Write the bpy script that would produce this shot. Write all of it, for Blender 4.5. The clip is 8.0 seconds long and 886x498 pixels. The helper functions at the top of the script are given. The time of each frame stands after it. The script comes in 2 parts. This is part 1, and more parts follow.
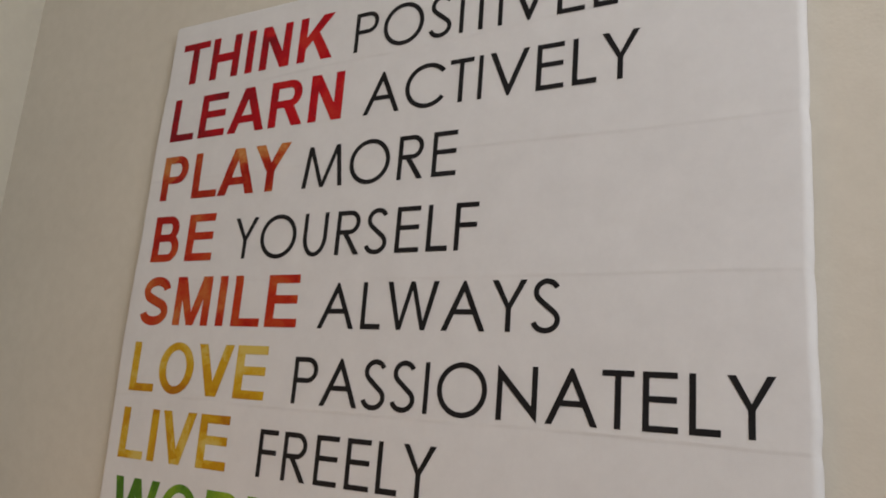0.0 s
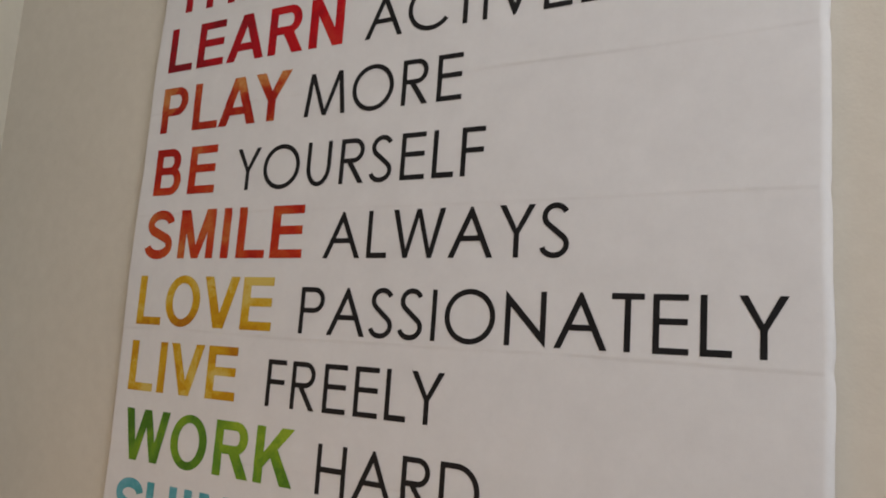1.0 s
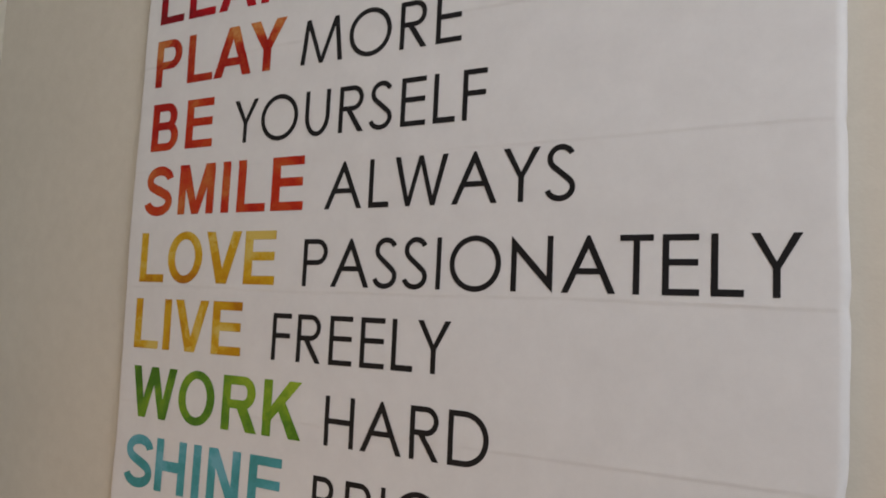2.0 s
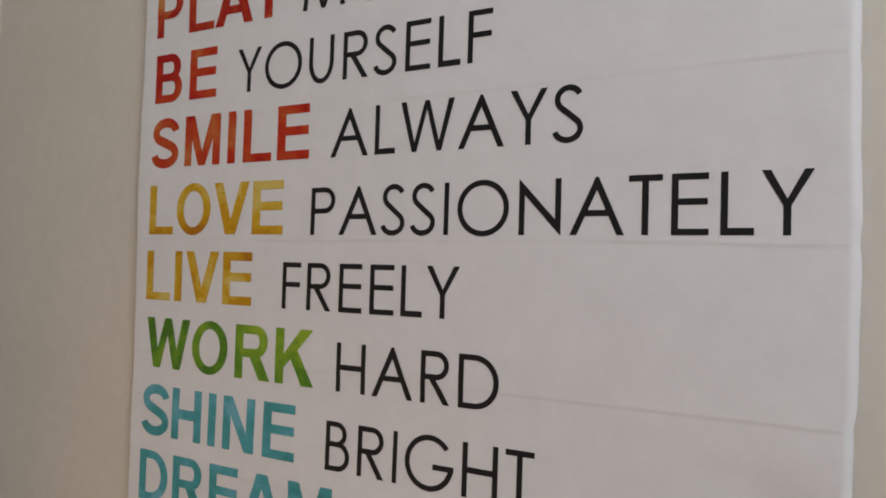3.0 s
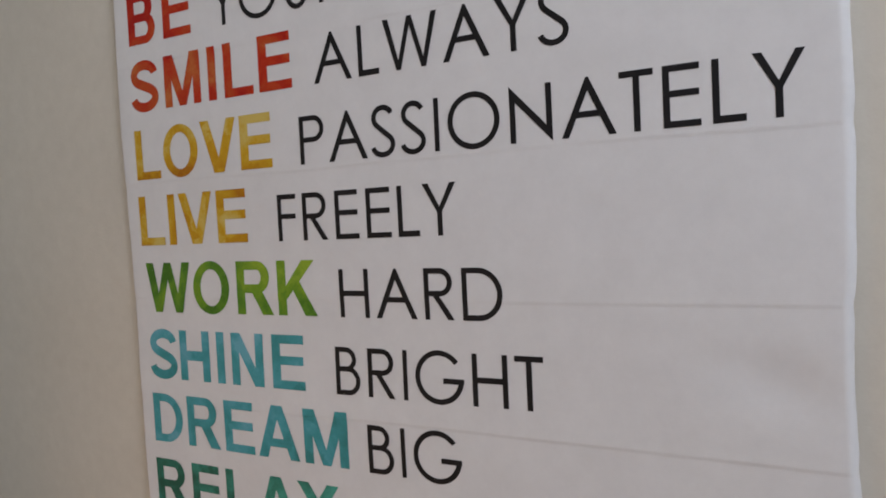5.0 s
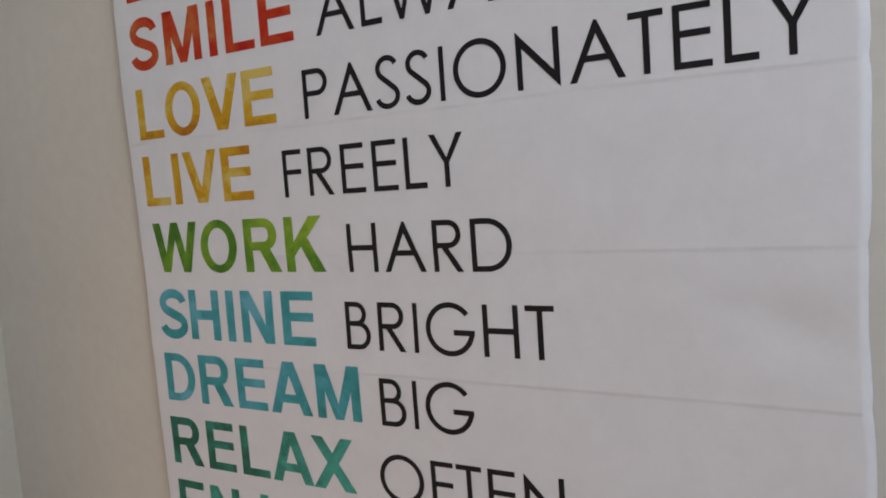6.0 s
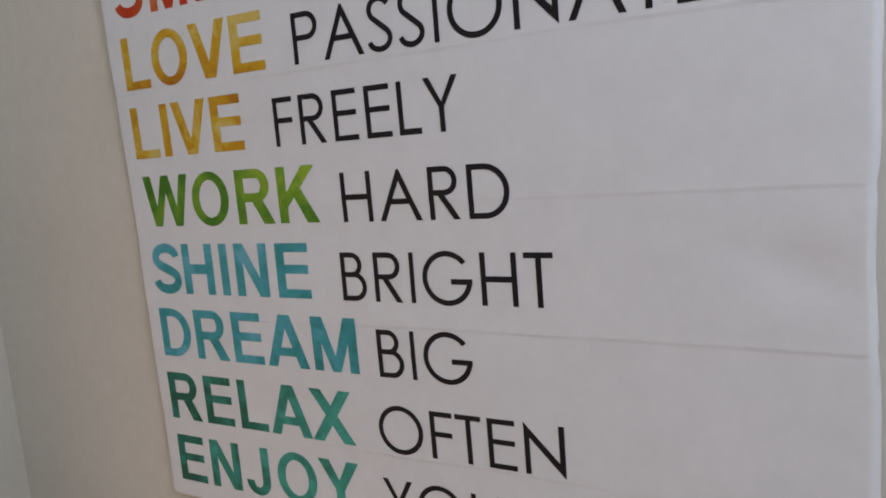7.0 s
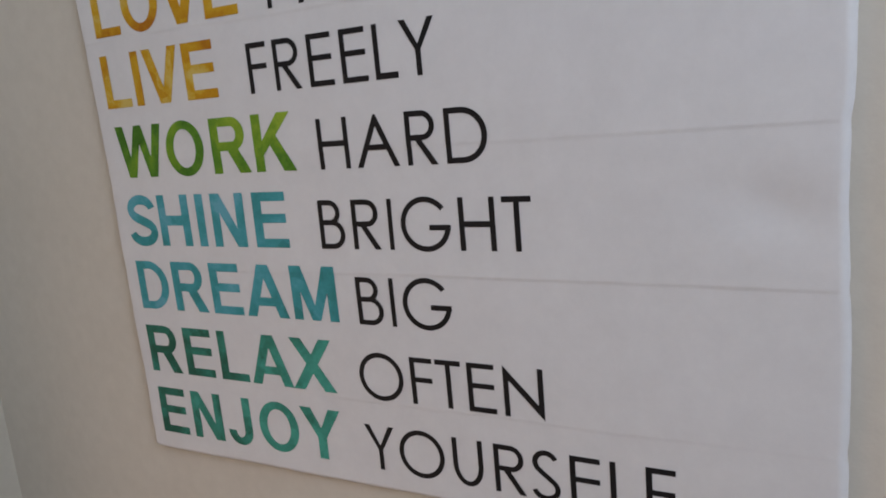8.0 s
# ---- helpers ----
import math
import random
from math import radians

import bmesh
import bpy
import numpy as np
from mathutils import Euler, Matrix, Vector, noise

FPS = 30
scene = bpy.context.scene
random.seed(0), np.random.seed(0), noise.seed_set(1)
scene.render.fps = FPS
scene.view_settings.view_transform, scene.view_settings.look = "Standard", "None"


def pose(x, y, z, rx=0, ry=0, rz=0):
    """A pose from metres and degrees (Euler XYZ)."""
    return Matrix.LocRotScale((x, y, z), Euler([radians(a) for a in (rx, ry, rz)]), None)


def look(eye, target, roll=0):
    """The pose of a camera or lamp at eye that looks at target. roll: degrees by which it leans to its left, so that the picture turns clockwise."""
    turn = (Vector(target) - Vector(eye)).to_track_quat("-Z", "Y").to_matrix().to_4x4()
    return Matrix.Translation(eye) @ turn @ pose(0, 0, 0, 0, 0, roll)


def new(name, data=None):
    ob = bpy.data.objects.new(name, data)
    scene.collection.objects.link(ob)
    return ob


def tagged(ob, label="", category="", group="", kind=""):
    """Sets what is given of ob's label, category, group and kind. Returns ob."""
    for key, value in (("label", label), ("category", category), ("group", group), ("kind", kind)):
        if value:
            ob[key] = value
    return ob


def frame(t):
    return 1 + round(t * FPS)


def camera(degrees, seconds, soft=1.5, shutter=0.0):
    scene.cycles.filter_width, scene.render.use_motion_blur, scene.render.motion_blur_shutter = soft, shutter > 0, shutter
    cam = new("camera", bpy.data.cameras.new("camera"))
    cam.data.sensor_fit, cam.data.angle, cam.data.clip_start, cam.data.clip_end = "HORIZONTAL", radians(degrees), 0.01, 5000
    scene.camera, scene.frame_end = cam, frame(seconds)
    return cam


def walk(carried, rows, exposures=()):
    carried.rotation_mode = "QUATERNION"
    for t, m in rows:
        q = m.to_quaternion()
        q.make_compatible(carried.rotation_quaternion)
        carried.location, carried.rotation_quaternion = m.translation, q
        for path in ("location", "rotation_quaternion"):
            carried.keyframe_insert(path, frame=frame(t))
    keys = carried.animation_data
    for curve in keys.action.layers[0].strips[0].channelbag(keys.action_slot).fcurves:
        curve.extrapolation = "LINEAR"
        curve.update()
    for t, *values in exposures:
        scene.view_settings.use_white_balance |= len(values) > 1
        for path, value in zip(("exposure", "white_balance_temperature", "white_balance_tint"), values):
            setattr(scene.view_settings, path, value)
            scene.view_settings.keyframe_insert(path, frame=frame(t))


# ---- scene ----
cam = camera(61.15, 8.0, soft=1.8)
BASE = 1.5  # height of the sixth line of text above the floor
ROWS = [
    (0, 0.5498, -0.4537, 0.0008, 102.39, -4.40, 27.98),
    (0.5, 0.5490, -0.4521, -0.0050, 100.98, -4.43, 28.26),
    (1, 0.5449, -0.4438, -0.0107, 98.22, -3.90, 28.53),
    (1.5, 0.5422, -0.4375, -0.0144, 96.74, -3.21, 29.05),
    (1.7, 0.5417, -0.4357, -0.0158, 96.09, -2.84, 29.07),
    (2.8, 0.5412, -0.4288, -0.0242, 92.61, -2.08, 29.75),
    (3, 0.5421, -0.4307, -0.0252, 91.79, -1.71, 30.02),
    (3.5, 0.5436, -0.4335, -0.0278, 90.77, -0.63, 30.29),
    (4, 0.5421, -0.4337, -0.0318, 90.05, 0.97, 29.77),
    (4.5, 0.5415, -0.4364, -0.0353, 89.05, 2.13, 29.25),
    (4.7, 0.5402, -0.4351, -0.0387, 88.35, 2.50, 29.23),
    (5.8, 0.5337, -0.4322, -0.0494, 85.39, 3.79, 29.17),
    (6, 0.5337, -0.4323, -0.0514, 84.75, 4.12, 29.44),
    (6.5, 0.5335, -0.4299, -0.0574, 83.58, 4.59, 29.31),
    (7, 0.5297, -0.4226, -0.0613, 81.75, 4.82, 29.31),
    (7.5, 0.5299, -0.4214, -0.0670, 79.94, 4.69, 28.69),
    (8, 0.5312, -0.4228, -0.0726, 78.77, 5.13, 27.83),
]
walk(cam, [(t, pose(x, y, BASE + z, rx, ry, rz)) for t, x, y, z, rx, ry, rz in ROWS],
     [(0.0, 0.0, 7500, 26), (1.5, 0.02, 7290, 26), (3.5, 0.03, 6950, 26), (4.5, 0.04, 6740, 26), (6.5, 0.05, 6470, 25), (8.0, 0.04, 6360, 25)])

# ---- light: cool daylight from a window in the east wall, warmer fill light added from the west ----
world = bpy.data.worlds.new("daylight")
scene.world = world
world.use_nodes = True
wn = world.node_tree.nodes
sky = wn.new("ShaderNodeTexSky")
sky.sky_type, sky.sun_disc = "NISHITA", False
sky.sun_elevation, sky.sun_rotation = radians(35), radians(200)
world.node_tree.links.new(sky.outputs[0], wn["Background"].inputs[0])
wn["Background"].inputs[1].default_value = 0.1

ROOM_X0, ROOM_X1 = -0.259, 1.4
ROOM_Y0, ROOM_Y1 = -3.0, 0.010
ROOM_H = 2.5
# the window in the east wall, and a smaller unseen opening added in the west wall: y0, y1, z0, z1
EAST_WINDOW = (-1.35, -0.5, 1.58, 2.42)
WEST_FILL_OPENING = (-1.15, -0.38, 0.5, 1.45)


def opening_lamp(x, toward, opening, watts, colour):
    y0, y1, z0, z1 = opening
    data = bpy.data.lights.new("opening_light", "AREA")
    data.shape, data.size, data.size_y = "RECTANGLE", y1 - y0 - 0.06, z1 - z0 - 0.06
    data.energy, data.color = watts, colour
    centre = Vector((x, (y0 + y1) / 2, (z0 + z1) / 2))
    new("opening_light", data).matrix_world = look(centre, centre + Vector((toward, 0, 0)))


opening_lamp(ROOM_X1 + 0.05, -1, EAST_WINDOW, 15.2, (0.745, 0.92, 1.0))
# fill lamp without a known source, added to warm and brighten the left side
opening_lamp(ROOM_X0 - 0.05, 1, WEST_FILL_OPENING, 2.0, (1.0, 0.64, 0.34))


# ---- materials ----
def material(name, rough=0.8):
    m = bpy.data.materials.new(name)
    m.use_nodes = True
    n, l = m.node_tree.nodes, m.node_tree.links
    b = n["Principled BSDF"]
    b.inputs["Roughness"].default_value = rough
    return m, n, l, b


def ramp(n, l, source, stops):
    r = n.new("ShaderNodeValToRGB")
    while len(r.color_ramp.elements) < len(stops):
        r.color_ramp.elements.new(0.5)
    for e, (p, c) in zip(r.color_ramp.elements, stops):
        e.position, e.color = p, (*c, 1)
    l.new(source, r.inputs[0])
    return r.outputs[0]


def noise_node(n, l, scale, detail=3.0, rough=0.5, vector=None, distort=0.0):
    t = n.new("ShaderNodeTexNoise")
    t.inputs["Scale"].default_value, t.inputs["Detail"].default_value = scale, detail
    t.inputs["Roughness"].default_value, t.inputs["Distortion"].default_value = rough, distort
    l.new(vector or n.new("ShaderNodeNewGeometry").outputs["Position"], t.inputs["Vector"])
    return t.outputs["Fac"]


def bump(n, l, height, strength, distance, normal=None):
    b = n.new("ShaderNodeBump")
    b.inputs["Strength"].default_value, b.inputs["Distance"].default_value = strength, distance
    l.new(height, b.inputs["Height"])
    if normal:
        l.new(normal, b.inputs["Normal"])
    return b.outputs["Normal"]


def paint(name, low, high):
    """Rolled wall paint: faint patches and an orange-peel relief."""
    m, n, l, b = material(name, 0.75)
    patch, grain = noise_node(n, l, 5, 4), noise_node(n, l, 75, 5, 0.7)
    mix = n.new("ShaderNodeMath")
    mix.operation = "MULTIPLY_ADD"
    mix.inputs[1].default_value = 0.45
    half = n.new("ShaderNodeMath")
    half.operation = "MULTIPLY"
    half.inputs[1].default_value = 0.55
    l.new(grain, half.inputs[0]), l.new(patch, mix.inputs[0]), l.new(half.outputs[0], mix.inputs[2])
    l.new(ramp(n, l, mix.outputs[0], [(0.35, low), (0.65, high)]), b.inputs["Base Color"])
    fine = bump(n, l, noise_node(n, l, 420, 2), 0.22, 0.0006)
    l.new(bump(n, l, noise_node(n, l, 30, 3), 0.15, 0.003, fine), b.inputs["Normal"])
    return m


def cloth():
    """White printed canvas with a fine weave and faint grey soiling."""
    m, n, l, b = material("canvas_cloth", 0.7)
    geo = n.new("ShaderNodeNewGeometry").outputs["Position"]
    heights = []
    for axis in ("X", "Z"):
        w = n.new("ShaderNodeTexWave")
        w.bands_direction = axis
        w.inputs["Scale"].default_value, w.inputs["Distortion"].default_value, w.inputs["Detail"].default_value = 330, 2.0, 1
        l.new(geo, w.inputs["Vector"])
        heights.append(w.outputs["Fac"])
    add = n.new("ShaderNodeMath")
    l.new(heights[0], add.inputs[0]), l.new(heights[1], add.inputs[1])
    weave = bump(n, l, add.outputs[0], 0.06, 0.0003)
    l.new(bump(n, l, noise_node(n, l, 14, 3), 0.25, 0.004, weave), b.inputs["Normal"])
    l.new(ramp(n, l, noise_node(n, l, 38, 7, 0.72), [(0.3, (0.695, 0.685, 0.685)), (0.7, (0.755, 0.745, 0.745))]), b.inputs["Base Color"])
    return m


def sum_of(n, l, *terms):
    """Adds (value - 0.5) * weight for each term to 0.5."""
    total = None
    for source, weight in terms:
        t = n.new("ShaderNodeMath")
        t.operation = "MULTIPLY_ADD"
        t.inputs[1].default_value = weight
        l.new(source, t.inputs[0])
        if total:
            l.new(total, t.inputs[2])
        else:
            t.inputs[2].default_value = 0.5 - 0.5 * sum(w for _, w in terms)
        total = t.outputs[0]
    return total


def ink(name, stops, line=0.0, along=0.0, up=0.0, scale=26.0, steps=0.14, gloss=0.15):
    """Watercolour ink: soft washes, hard-edged overlaps and pigment grain. It shifts along the word and up the letters."""
    m, n, l, b = material(name, 0.62)
    b.inputs["Specular IOR Level"].default_value = gloss
    place = n.new("ShaderNodeNewGeometry").outputs["Position"]
    local = n.new("ShaderNodeVectorMath")
    local.operation = "SUBTRACT"
    local.inputs[1].default_value = (0.09 - 0.5, 0, BASE + line + 0.0205 - 0.5)
    l.new(place, local.inputs[0])
    xyz = n.new("ShaderNodeSeparateXYZ")
    l.new(local.outputs[0], xyz.inputs[0])
    # overlapping washes: distorted cells, each with its own strength
    warp = n.new("ShaderNodeTexNoise")
    warp.inputs["Scale"].default_value, warp.inputs["Detail"].default_value = 45, 3
    l.new(place, warp.inputs["Vector"])
    bend = n.new("ShaderNodeVectorMath")
    bend.operation = "MULTIPLY_ADD"
    bend.inputs[1].default_value = (0.03, 0.03, 0.03)
    l.new(warp.outputs["Color"], bend.inputs[0]), l.new(place, bend.inputs[2])
    cell = n.new("ShaderNodeTexVoronoi")
    cell.inputs["Scale"].default_value = 46
    l.new(bend.outputs[0], cell.inputs["Vector"])
    level = n.new("ShaderNodeSeparateColor")
    l.new(cell.outputs["Color"], level.inputs[0])
    value = sum_of(n, l, (noise_node(n, l, scale, 3, 0.55, None, 0.8), 0.85), (level.outputs[0], steps),
                   (noise_node(n, l, 420, 2, 0.6), 0.16), (xyz.outputs["X"], along), (xyz.outputs["Z"], up))
    l.new(ramp(n, l, value, stops), b.inputs["Base Color"])
    l.new(bump(n, l, noise_node(n, l, 900, 2), 0.15, 0.0003), b.inputs["Normal"])
    return m


WALL = paint("cream_wall_paint", (0.615, 0.565, 0.482), (0.675, 0.623, 0.537))
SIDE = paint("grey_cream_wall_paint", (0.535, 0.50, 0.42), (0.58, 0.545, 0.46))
CEILING = paint("white_ceiling_paint", (0.74, 0.73, 0.71), (0.78, 0.77, 0.75))
FLOOR = paint("oak_brown_floor", (0.27, 0.18, 0.10), (0.34, 0.235, 0.14))
CLOTH = cloth()
BLACK = ink("black_ink", [(0.3, (0.0065, 0.006, 0.007)), (0.7, (0.0125, 0.0115, 0.0135))], steps=0.05, gloss=0.26)
RED_STOPS = [(0.32, (0.23, 0.006, 0.012)), (0.46, (0.37, 0.007, 0.013)), (0.60, (0.52, 0.007, 0.013)), (0.72, (0.56, 0.03, 0.02))]
EMBER_STOPS = [(0.36, (0.37, 0.014, 0.008)), (0.45, (0.46, 0.05, 0.015)), (0.53, (0.50, 0.12, 0.03)), (0.64, (0.60, 0.25, 0.08))]
SCARLET_STOPS = [(0.33, (0.40, 0.014, 0.008)), (0.44, (0.50, 0.034, 0.010)), (0.55, (0.51, 0.072, 0.018)), (0.67, (0.55, 0.15, 0.04))]
OCHRE_STOPS = [(0.28, (0.42, 0.15, 0.008)), (0.42, (0.54, 0.265, 0.010)), (0.52, (0.60, 0.35, 0.018)), (0.64, (0.65, 0.48, 0.12))]
GREEN_STOPS = [(0.34, (0.055, 0.17, 0.016)), (0.46, (0.10, 0.25, 0.022)), (0.56, (0.16, 0.31, 0.022)), (0.70, (0.28, 0.42, 0.035))]
AQUA_STOPS = [(0.31, (0.034, 0.235, 0.235)), (0.44, (0.046, 0.305, 0.325)), (0.56, (0.070, 0.35, 0.405)), (0.68, (0.13, 0.405, 0.485))]
TEAL_STOPS = [(0.34, (0.022, 0.115, 0.075)), (0.45, (0.030, 0.18, 0.125)), (0.56, (0.042, 0.265, 0.20)), (0.68, (0.06, 0.36, 0.28))]


# ---- building helpers ----
def part(name, bm, mat, parent=None, label=""):
    me = bpy.data.meshes.new(name)
    bm.to_mesh(me)
    bm.free()
    if mat:
        me.materials.append(mat)
    ob = new(name, me)
    if parent:
        ob.parent = parent
    return tagged(ob, label)


def box(bm, x0, x1, y0, y1, z0, z1):
    m = Matrix.LocRotScale(((x0 + x1) / 2, (y0 + y1) / 2, (z0 + z1) / 2), None, (x1 - x0, y1 - y0, z1 - z0))
    bmesh.ops.create_cube(bm, size=1, matrix=m)


def slab(name, mat, label, category, *boxes):
    bm = bmesh.new()
    for b in boxes:
        box(bm, *b)
    return tagged(part(name, bm, mat), label, category, kind="structure")


# ---- the room ----
T = 0.12
slab("wall_north", WALL, "cream painted plaster wall behind the canvas print", "wall", (ROOM_X0 - T, ROOM_X1 + T, ROOM_Y1, ROOM_Y1 + T, 0, ROOM_H))


def pierced(x0, x1, opening):
    """The four blocks of a side wall round its opening."""
    y0, y1, z0, z1 = opening
    return (x0, x1, ROOM_Y0, y0, 0, ROOM_H), (x0, x1, y1, ROOM_Y1, 0, ROOM_H), (x0, x1, y0, y1, 0, z0), (x0, x1, y0, y1, z1, ROOM_H)


# the opening here is made up, only to let the fill lamp in
slab("wall_west", SIDE, "grey-cream painted plaster wall with an added opening for fill light", "wall", *pierced(ROOM_X0 - T, ROOM_X0, WEST_FILL_OPENING))
slab("wall_south", WALL, "plain cream painted wall", "wall", (ROOM_X0 - T, ROOM_X1 + T, ROOM_Y0 - T, ROOM_Y0, 0, ROOM_H))
slab("wall_east", WALL, "plain cream painted wall with a window opening", "wall", *pierced(ROOM_X1, ROOM_X1 + T, EAST_WINDOW))
slab("floor", FLOOR, "plain floor of the room", "floor", (ROOM_X0 - T, ROOM_X1 + T, ROOM_Y0 - T, ROOM_Y1 + T, -T, 0))
slab("ceiling", CEILING, "plain white ceiling", "ceiling", (ROOM_X0 - T, ROOM_X1 + T, ROOM_Y0 - T, ROOM_Y1 + T, ROOM_H, ROOM_H + T))

# ---- the canvas print ----
LEFT, RIGHT, BOTTOM, TOP = -0.0150, 0.5345, -0.3535, 0.346
DEPTH, ROUND = ROOM_Y1, 0.006
# fold lines across the cloth: height at the middle, rise to the right, depth
FOLDS = [(0.278, 0.03, 0.2), (0.190, 0.004, 0.24), (0.0955, -0.003, 0.22), (-0.0035, -0.004, 0.3), (-0.0995, 0.0, 0.25), (-0.187, 0.0, 0.3), (-0.2825, 0.006, 0.2)]


def swell(x, z):
    """How far the cloth stands forward of its flat plane, in metres."""
    s = 0.0013 * noise.noise(Vector((x * 4.5, z * 8.0, 3.1))) + 0.0003 * noise.noise(Vector((x * 11.0, z * 19.0, 7.7)))
    s -= 0.0026 * math.exp(-((x - 0.497) / 0.030) ** 2 - ((z + 0.143 + 0.15 * (x - 0.497)) / 0.017) ** 2)  # a dent by the right edge
    for h, rise, deep in FOLDS:
        d = z - h - rise * (x - 0.26) - 0.0015 * noise.noise(Vector((x * 9.0, h * 50.0, 0.0)))
        fade = 0.55 + 0.45 * noise.noise(Vector((x * 7.0, h * 40.0, 5.0))) + 0.6 * x
        worn = 0.72 + 0.5 * noise.noise(Vector((x * 24.0, h * 60.0, 2.0)))
        s += 0.0022 * deep * max(fade, 0.2) * worn * (math.exp(-d / 0.014) if d > 0 else math.exp(-(d / 0.0011) ** 2))
    return s


def edge_steps(a, b, count, r0, r1):
    """Stations across the cloth: the turned side, the rounded edge, the flat face; each with its share of the depth."""
    def turned(r):
        return [(0.0, 0.0)] + [(r * (1 - math.cos(k * math.pi / 16)), 1 - (r / DEPTH) * (1 - math.sin(k * math.pi / 16))) for k in range(9)]

    flat = [(a + r0 + (b - a - r0 - r1) * k / count, 1.0) for k in range(1, count)]
    return [(a + d, h) for d, h in turned(r0)] + flat + [(b - d, h) for d, h in reversed(turned(r1))]


def soft_corner(x, z, r=0.0045):
    """Rounds the four corners of the cloth as seen from the front."""
    ox, oz = max(0.0, r - (x - LEFT)) - max(0.0, r - (RIGHT - x)), max(0.0, r - (z - BOTTOM)) - max(0.0, r - (TOP - z))
    if ox == 0 or oz == 0:
        return x, z
    k = 1 - max(abs(ox), abs(oz)) / math.hypot(ox, oz)
    return x + ox * k, z + oz * k


def canvas_mesh():
    bm = bmesh.new()
    us, vs = edge_steps(LEFT, RIGHT, 110, 0.004, ROUND), edge_steps(BOTTOM, TOP, 760, 0.004, 0.004)
    grid = []
    for z, hz in vs:
        row = []
        for x, hx in us:
            near_r, near_l = max(0.0, 1 - (RIGHT - x) / 0.03), max(0.0, 1 - (x - LEFT) / 0.03)
            near_b = max(0.0, 1 - (z - BOTTOM) / 0.03)
            pinch = sum(math.exp(-((z - h - rise * 0.27) / 0.006) ** 2) for h, rise, _ in FOLDS)
            wav = 0.0006 * noise.noise(Vector((z * 22.0, 1.5, 0.0))) + 0.0003 * noise.noise(Vector((z * 60.0, 4.5, 0.0)))
            dx = near_r * (wav - 0.0008 * pinch) + near_l * (0.0016 * noise.noise(Vector((z * 18.0, 9.5, 0.0))) + 0.0005 * pinch)
            dx += near_r * (0.0010 * math.exp(-((z + 0.01) / 0.07) ** 2) - 0.0019 * math.exp(-((z + 0.135) / 0.05) ** 2)) - near_l * 0.004 * math.exp(-((z - 0.08) / 0.17) ** 2)
            dz = near_b * 0.0012 * noise.noise(Vector((x * 20.0, 6.5, 0.0)))
            h = hx * hz
            cx, cz = soft_corner(x, z)
            row.append(bm.verts.new((cx + dx, DEPTH * (1 - h) - swell(x, z) * h * h, BASE + cz + dz)))
        grid.append(row)
    for r0, r1 in zip(grid, grid[1:]):
        for a, b, c, d in zip(r0, r0[1:], r1[1:], r1):
            bm.faces.new((a, b, c, d)).smooth = True
    rim = [e for e in bm.edges if e.is_boundary]
    bmesh.ops.holes_fill(bm, edges=rim, sides=0)
    return bm


canvas_print = tagged(new("canvas_print"), "white stretched canvas print with coloured capitals on a cream wall", "canvas print")
canvas_print.location = (0.26, DEPTH, BASE)
bpy.context.view_layer.update()


def attach(ob):
    ob.parent = canvas_print
    ob.matrix_parent_inverse = canvas_print.matrix_world.inverted()
    return ob


attach(part("canvas", canvas_mesh(), CLOTH, None, "white cloth with faint horizontal fold lines, wrapped round its edges"))

# ---- the lettering ----
# ink box of each capital: left, right, advance, in thousandths of the type size
BOLD = dict(A=(26, 748, 731), B=(76, 642, 715), D=(76, 686, 692), E=(74, 623, 659), H=(33, 631, 699), I=(68, 215, 275), J=(11, 463, 536), K=(66, 712, 712), L=(83, 598, 619), M=(101, 810, 887), N=(72, 652, 727))
BOLD.update(O=(55, 750, 804), P=(76, 623, 696), R=(93, 730, 755), S=(32, 618, 646), T=(14, 600, 633), V=(14, 678, 679), W=(6, 925, 935), X=(9, 720, 734), Y=(-15, 653, 667))
LIGHT = dict(A=(23, 722, 742), B=(74, 520, 560), C=(58, 776, 830), D=(62, 670, 714), E=(90, 514, 559), F=(67, 439, 468), G=(53, 834, 879), H=(72, 600, 679), I=(77, 150, 218), L=(68, 425, 458), M=(50, 875, 934))
LIGHT.update(N=(73, 653, 734), O=(58, 825, 887), P=(70, 534, 578), R=(91, 561, 615), S=(20, 439, 489), T=(13, 420, 420), U=(75, 561, 637), V=(33, 675, 693), W=(24, 905, 915), Y=(25, 554, 566))
GLYPHS = {}
PLAIN = "HIL"  # capitals taken from the built-in font as they are; the others are drawn to the print's own type


def quad(b0, b1, zb, t0, t1, zt):
    return [[(b0, zb), (b1, zb), (t1, zt), (t0, zt)]]


def rect(x0, x1, z0, z1):
    return quad(x0, x1, z0, x0, x1, z1)


def ring(cx, cz, rx, rz, a0, a1, s, h):
    """Part of an elliptic ring from a0 to a1 degrees, s thick at its sides and h thick above and below."""
    n = max(4, int(abs(a1 - a0) / 7))
    ang = [radians(a0 + (a1 - a0) * k / n) for k in range(n + 1)]
    out = [(cx + rx * math.cos(a), cz + rz * math.sin(a)) for a in ang]
    inn = [(cx + (rx - s) * math.cos(a), cz + (rz - h) * math.sin(a)) for a in ang]
    return [[out[k], out[k + 1], inn[k + 1], inn[k]] for k in range(n)]


def bowl(x1, z0, z1, s, h):
    rz = (z1 - z0) / 2
    xc = x1 - min(rz * 1.02, x1 - 1.6 * s)
    return [rect(0.3 * s, xc, z1 - h, z1) + ring(xc, z0 + rz, x1 - xc, rz, 90, -90, s, h) + rect(xc, 0.3 * s, z0, z0 + h)]


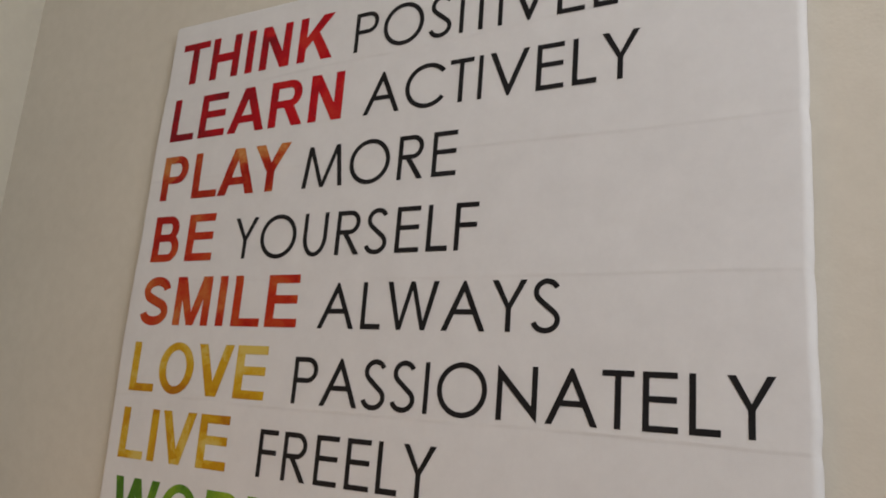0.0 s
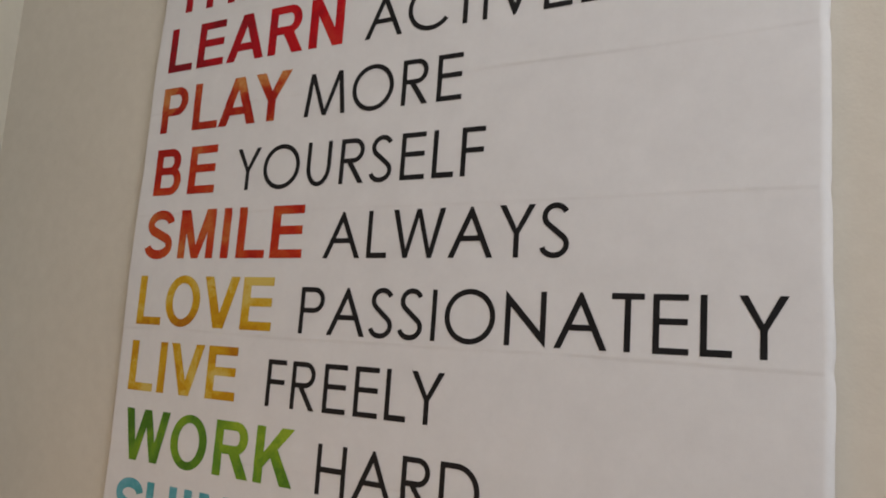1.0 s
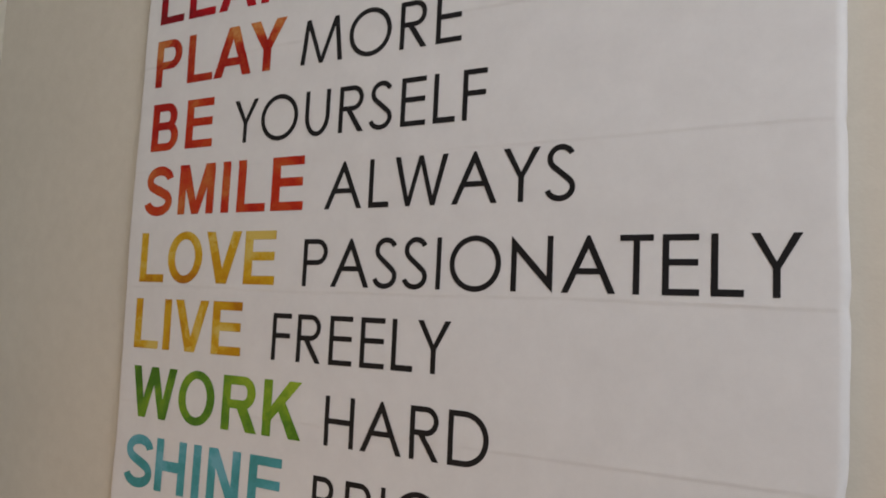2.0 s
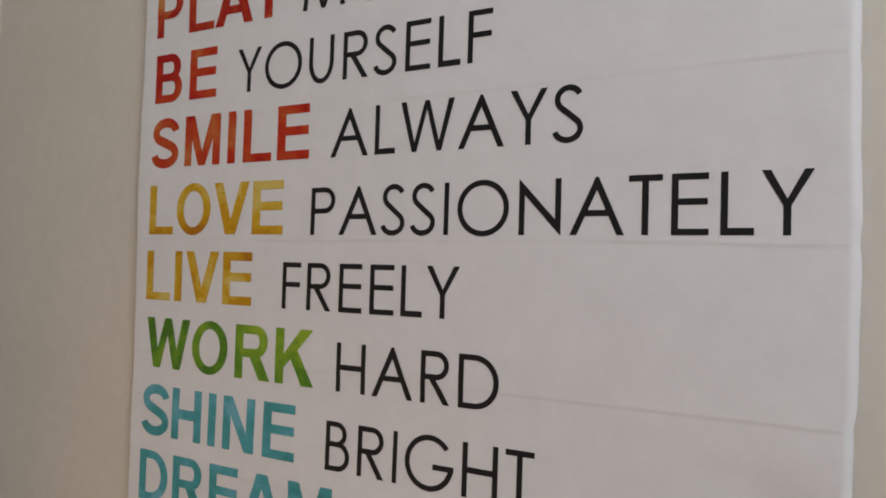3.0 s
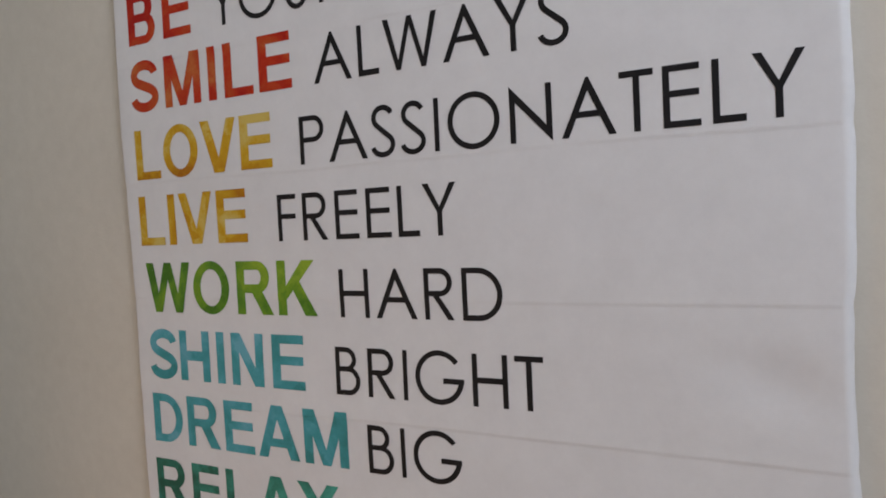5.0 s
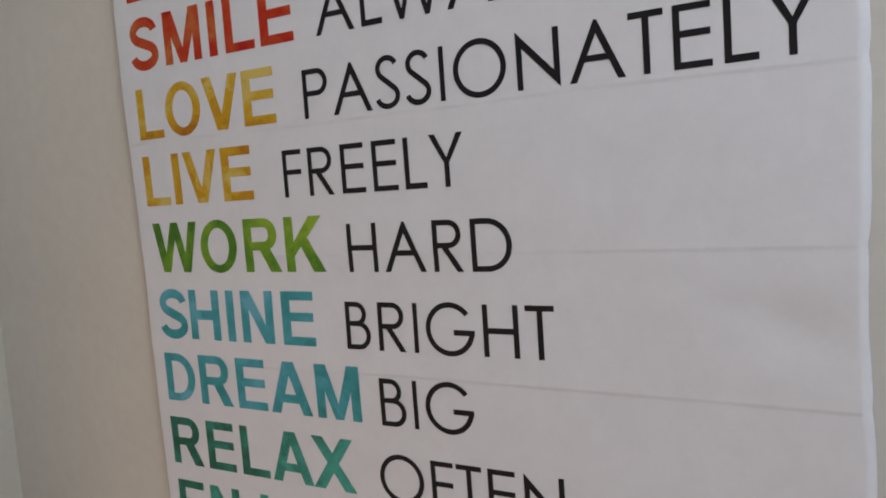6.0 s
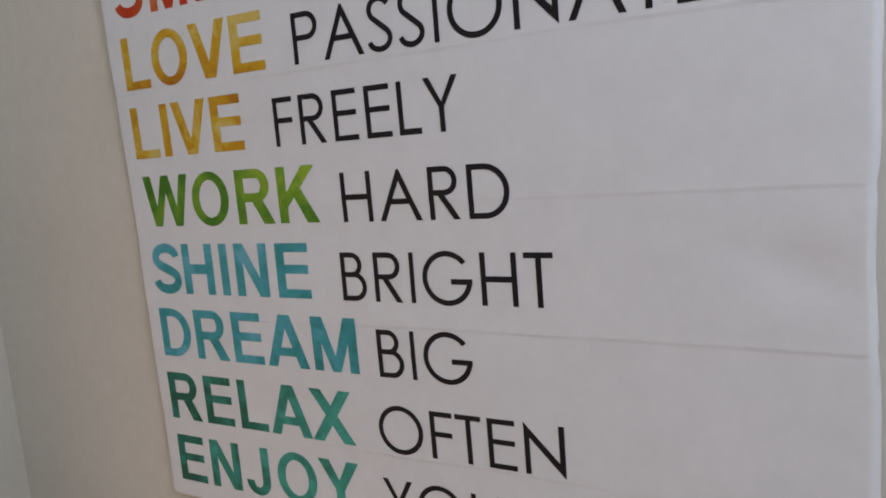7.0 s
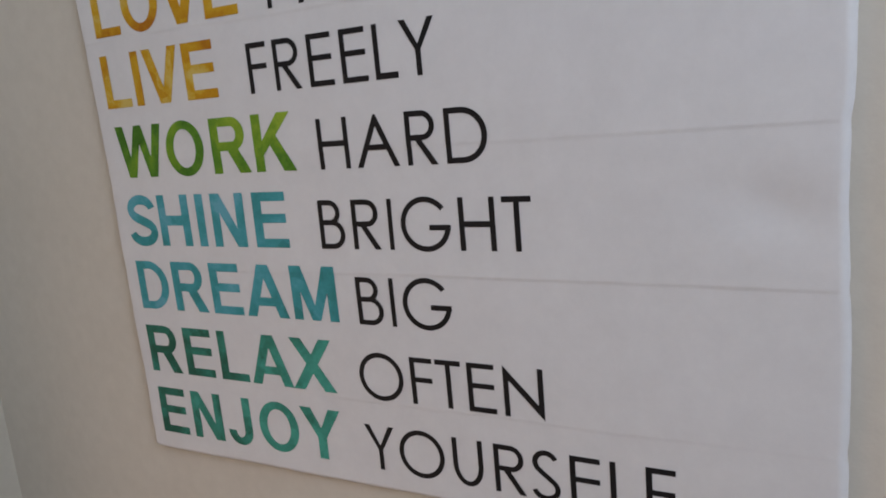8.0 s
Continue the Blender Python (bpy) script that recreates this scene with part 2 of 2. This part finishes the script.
def ribbon(points, half):
    left, right = [], []
    for k, p in enumerate(points):
        a, b = Vector(points[max(k - 1, 0)]), Vector(points[min(k + 1, len(points) - 1)])
        d = (b - a).normalized() * half
        left.append((p[0] - d.y, p[1] + d.x)), right.append((p[0] + d.y, p[1] - d.x))
    return [[left[k], left[k + 1], right[k + 1], right[k]] for k in range(len(points) - 1)]


def drawn(ch, w, s, h, bold):
    """The strokes of one capital, w wide and 1 high, with stems s and bars h thick."""
    c, d = w / 2, s * (1.12 if bold else 1.17)
    stem = [rect(0, s, 0, 1)]
    if ch in "AV":
        a = s * (1.3 if bold else 0.45)
        m = c - a / 2
        z = min(1.0, (w - d) / (2 * m))  # where the inner edge of a leg meets the other leg's outer edge
        leg = [(0, 0), (d, 0), (d + m * z, z), (c + a / 2, 1), (m, 1)] if z < 1 else [(0, 0), (d, 0), (d + m, 1), (m, 1)]
        legs = [[leg], [[(w - x, y) for x, y in leg]]]
        if ch == "V":
            return [[[(x, 1 - y) for x, y in q] for q in k] for k in legs]
        z = 0.215 if bold else 0.325
        x = m * (z + h / 2) + d * 0.6
        return legs + [rect(x, w - x, z, z + h)]
    if ch == "B":
        m, k = (0.44, 0.93) if bold else (0.49, 0.86)
        return stem + bowl(w * k, m, 1, s, h) + bowl(w, 0, m + h, s, h)
    if ch == "C":
        return [ring(w / 1.79, 0.5, w / 1.79, 0.525, 38, 322, s, h)]
    if ch == "D":
        return stem + bowl(w, 0, 1, s, h)
    if ch in "EF":
        z = 0.447 if bold else (0.488 if ch == "E" else 0.475)
        bars = [rect(0.3 * s, 0.985 * w if ch == "E" else w, 1 - h, 1), rect(0.3 * s, 0.965 * w, z, z + h)]
        return stem + bars + ([rect(0.3 * s, w, 0, h)] if ch == "E" else [])
    if ch == "T":
        return [rect(c - s / 2, c + s / 2, 0, 1 - h / 2), rect(0, w, 1 - h, 1)]
    if ch == "G":
        return [ring(c, 0.5, c, 0.53, 38, 356, s, h), rect(0.58 * w, w, 0.385, 0.385 + h)]
    if ch == "J":
        return [rect(w - s, w, 0.29, 1), ring(c, 0.29, c, 0.305, 180, 360, s, h)]
    if ch == "K":
        arm = 0.5 * s + 0.46 * (0.98 * w - 1.22 * s)
        return stem + [quad(-0.05 * s, s * 1.05, 0.29, 0.97 * w - 1.4 * s, 0.97 * w, 1), quad(w - 1.36 * s, w, 0, arm - 0.6 * s, arm + 0.6 * s, 0.63)]
    if ch == "M" and bold:
        t = 0.98 * s
        return [rect(0, t, 0, 1), rect(w - t, w, 0, 1), quad(c - 0.46 * t, c + 0.46 * t, 0, 0.05 * t, 1.3 * t, 1), quad(c - 0.46 * t, c + 0.46 * t, 0, w - 1.3 * t, w - 0.05 * t, 1)]
    if ch == "M":
        e = 0.115 * w
        return [quad(0, 1.1 * s, 0, e, e + 1.05 * s, 1), quad(w - 1.1 * s, w, 0, w - e - 1.05 * s, w - e, 1),
                quad(c - 0.5 * s, c + 0.5 * s, 0, e, e + 1.05 * s, 1), quad(c - 0.5 * s, c + 0.5 * s, 0, w - e - 1.05 * s, w - e, 1)]
    if ch == "N":
        if bold:
            return stem + [rect(w - s, w, 0, 1), [[(w - 1.15 * s, 0), (w, 0), (1.15 * s, 1), (0, 1)]]]
        v, tip = 0.178, 0.012  # the slanting stroke runs out into points at both stems
        cut = s * (1 + 2 * tip - v) / w
        return [[[(0, 0), (s, 0), (s, 1 + tip - cut), (0, 1 + tip)]], [[(w, -tip), (w, 1), (w - s, 1), (w - s, cut - tip)]],
                [[(0, 1 + tip), (0, 1 + tip - v), (w, -tip), (w, v - tip)]]]
    if ch == "O":
        return [ring(c, 0.5, c, 0.517, 0, 360, s, h * 0.97) if bold else ring(c, 0.5, c + 0.006, 0.527, 0, 360, s, h)]
    if ch == "P":
        return stem + bowl(w, 0.375 if bold else 0.45, 1, s, h)
    if ch == "R":
        z, k, x = (0.405, 0.92, 0.37) if bold else (0.455, 0.96, 0.24)
        e = (1.32 if bold else 1.3) * s
        return stem + bowl(w * k, z, 1, s, h) + [quad(w - e, w, 0, x * w, x * w + e, z + 0.6 * h)]
    if ch == "S":
        t = 0.19 if bold else h
        rx, rz, turn, tip = (w - t) / 2, (0.195 if bold else 0.2), (235 if bold else 230), (6 if bold else 23)
        up, low = 1.015 - t / 2 - rz, -0.015 + t / 2 + rz
        top = [(c + (0.02 if bold else 0.035) * w + (0.95 if bold else 0.9) * rx * math.cos(radians(a)), up + rz * math.sin(radians(a))) for a in np.linspace(tip, turn, 22)]
        end = [(c + rx * math.cos(radians(a)), low + rz * math.sin(radians(a))) for a in np.linspace(turn - 180, -172 if bold else -165, 22)]
        return [ribbon([(float(x), float(z)) for x, z in top + end], t / 2)]
    if ch == "U":
        return [rect(0, s, 0.45, 1), rect(w - s, w, 0.45, 1), ring(c, 0.45, c, 0.465, 180, 360, s, h)]
    if ch == "W":
        q, e = 0.268 * w, (0.5 * s if bold else 0.47 * s)
        return [quad(q - e, q + e, 0, 0, d * 0.97, 1), quad(q - e, q + e, 0, c - e, c + e, 1),
                quad(w - q - e, w - q + e, 0, c - e, c + e, 1), quad(w - q - e, w - q + e, 0, w - d * 0.97, w, 1)]
    if ch == "X":
        e = 1.3 * s
        return [quad(0, e, 0, w - e - 0.02, w - 0.02, 1), quad(w - e, w, 0, 0.02, 0.02 + e, 1)]
    e, z = (1.28 * s, 0.42) if bold else (1.2 * s, 0.45)  # Y
    return [rect(c - s / 2, c + s / 2, 0, z + 0.02), quad(c - s / 2, c + s / 2, z, 0, e, 1), quad(c - s / 2, c + s / 2, z, w - e, w, 1)]


def glyph(ch, w, bold):
    """A flat capital w wide and 1 high in x and z, cut into bands so that it can follow the cloth."""
    key = (ch, bold)
    if key not in GLYPHS:
        s, h = (0.203, 0.162) if bold else (0.110, 0.106)
        bm = bmesh.new()
        if ch in PLAIN:
            text = bpy.data.curves.new("letter", "FONT")
            text.body, text.resolution_u = ch, 8
            ob = new("letter", text)
            bpy.context.view_layer.update()
            wide = ob.dimensions.x
            # thin or thicken the outline until its stems, stretched to the width, come out s thick
            text.offset = 0.5 * (s * 0.682 - 0.098) if ch == "I" else (s * wide - 0.098 * w) / (2 * (w - s))
            bpy.context.view_layer.update()
            me = bpy.data.meshes.new_from_object(ob)
            grow = text.offset
            bpy.data.objects.remove(ob)
            bm.from_mesh(me)
            bmesh.ops.remove_doubles(bm, verts=bm.verts, dist=1e-5)
            x0, x1 = min(v.co.x for v in bm.verts), max(v.co.x for v in bm.verts)
            for v in bm.verts:
                v.co = ((v.co.x - x0) / (x1 - x0) * w, 0, (v.co.y + grow) / (0.682 + 2 * grow))
        else:
            for k, stroke in enumerate(drawn(ch, w, s, h, bold)):
                for q in stroke:
                    bm.faces.new([bm.verts.new((x, -0.00002 * k / 0.04, z)) for x, z in q])
        bmesh.ops.remove_doubles(bm, verts=bm.verts, dist=1e-5)
        for k in range(1, 32):
            bmesh.ops.bisect_plane(bm, geom=bm.verts[:] + bm.edges[:] + bm.faces[:], plane_co=(0, 0, k / 32), plane_no=(0, 0, 1))
        GLYPHS[key] = bm
    return GLYPHS[key].copy()


def word(text, start, track, base, bold, mat, label):
    cap, table = (0.0416, BOLD) if bold else (0.0349, LIGHT)
    size, x = (0.0413 if bold else 0.0345) / 716, start / 1000
    for ch in text:
        left, right, step = table[ch]
        bm = glyph(ch, (right - left) / 716, bold)
        for v in bm.verts:
            px, pz = x + left * size + v.co.x * size * 716, base + v.co.z * cap
            v.co = (px, v.co.y * cap - swell(px, pz) - 0.0003, BASE + pz)
        for f in bm.faces:
            f.normal_update()
            if f.normal.y > 0:
                f.normal_flip()
        attach(part("letter", bm, mat, None, label))
        x += step * size + track / 1000


# each line: word, start and letter spacing in millimetres, colour; black word, start and spacing
LINES = [
    ("THINK", 0.9, 0.81, "crimson", "POSITIVELY", 198.23, 0.64),
    ("LEARN", -3.18, 0.42, "crimson", "ACTIVELY", 215.64, 0.53),
    ("PLAY", -3.49, -1.21, "orange and red", "MORE", 161.6, 0.18),
    ("BE", -2.8, 0.85, "scarlet", "YOURSELF", 97.35, 0.56),
    ("SMILE", -1.9, 0.24, "scarlet", "ALWAYS", 194.11, 1.58),
    ("LOVE", -4.07, -0.35, "ochre yellow", "PASSIONATELY", 175.58, 0.67),
    ("LIVE", -5.24, 0.38, "ochre yellow", "FREELY", 150.58, 0.14),
    ("WORK", 2.32, -0.23, "leaf green", "HARD", 203.92, 0.74),
    ("SHINE", -0.75, 0.25, "aqua blue", "BRIGHT", 196.72, 0.56),
    ("DREAM", -2.88, 0.16, "aqua blue", "BIG", 222.1, 0.66),
    ("RELAX", -5.11, 0.39, "teal green", "OFTEN", 217.01, 0.3),
    ("ENJOY", -2.5, 0.98, "teal green", "YOURSELF", 216.53, 0.39),
]
# the wash of each coloured word: its colours, and how it pales along the word and up its letters
WASHES = [(RED_STOPS, 1.0, 0.5), (RED_STOPS, 1.4, 0), (EMBER_STOPS, 0.8, 3.0), (SCARLET_STOPS, 0.6, 0), (SCARLET_STOPS, -0.7, 0.0), (OCHRE_STOPS, 0.3, 4.5),
          (OCHRE_STOPS, -0.2, -1.5), (GREEN_STOPS, 1.0, 0.8), (AQUA_STOPS, -0.6, 3.0), (AQUA_STOPS, -0.3, 1.5), (TEAL_STOPS, 1.5, 0), (TEAL_STOPS, 1.2, 0.5)]
# height of each line's foot above the sixth, in millimetres
BASELINES = (282.0, 225.9, 169.3, 112.5, 56.7, 0.0, -55.6, -112.1, -168.6, -223.6, -280.1, -336.5)
for (first, a, b, colour, second, c, d), (stops, along, up), foot in zip(LINES, WASHES, BASELINES):
    line = foot / 1000
    wash = ink(colour.replace(" ", "_") + "_wash", stops, line, along, up)
    word(first, a, b, line, True, wash, "bold " + colour + " watercolour capital")
    word(second, c, d, line + (0.0002 if first == "BE" else -0.00035), False, BLACK, "thin black printed capital")
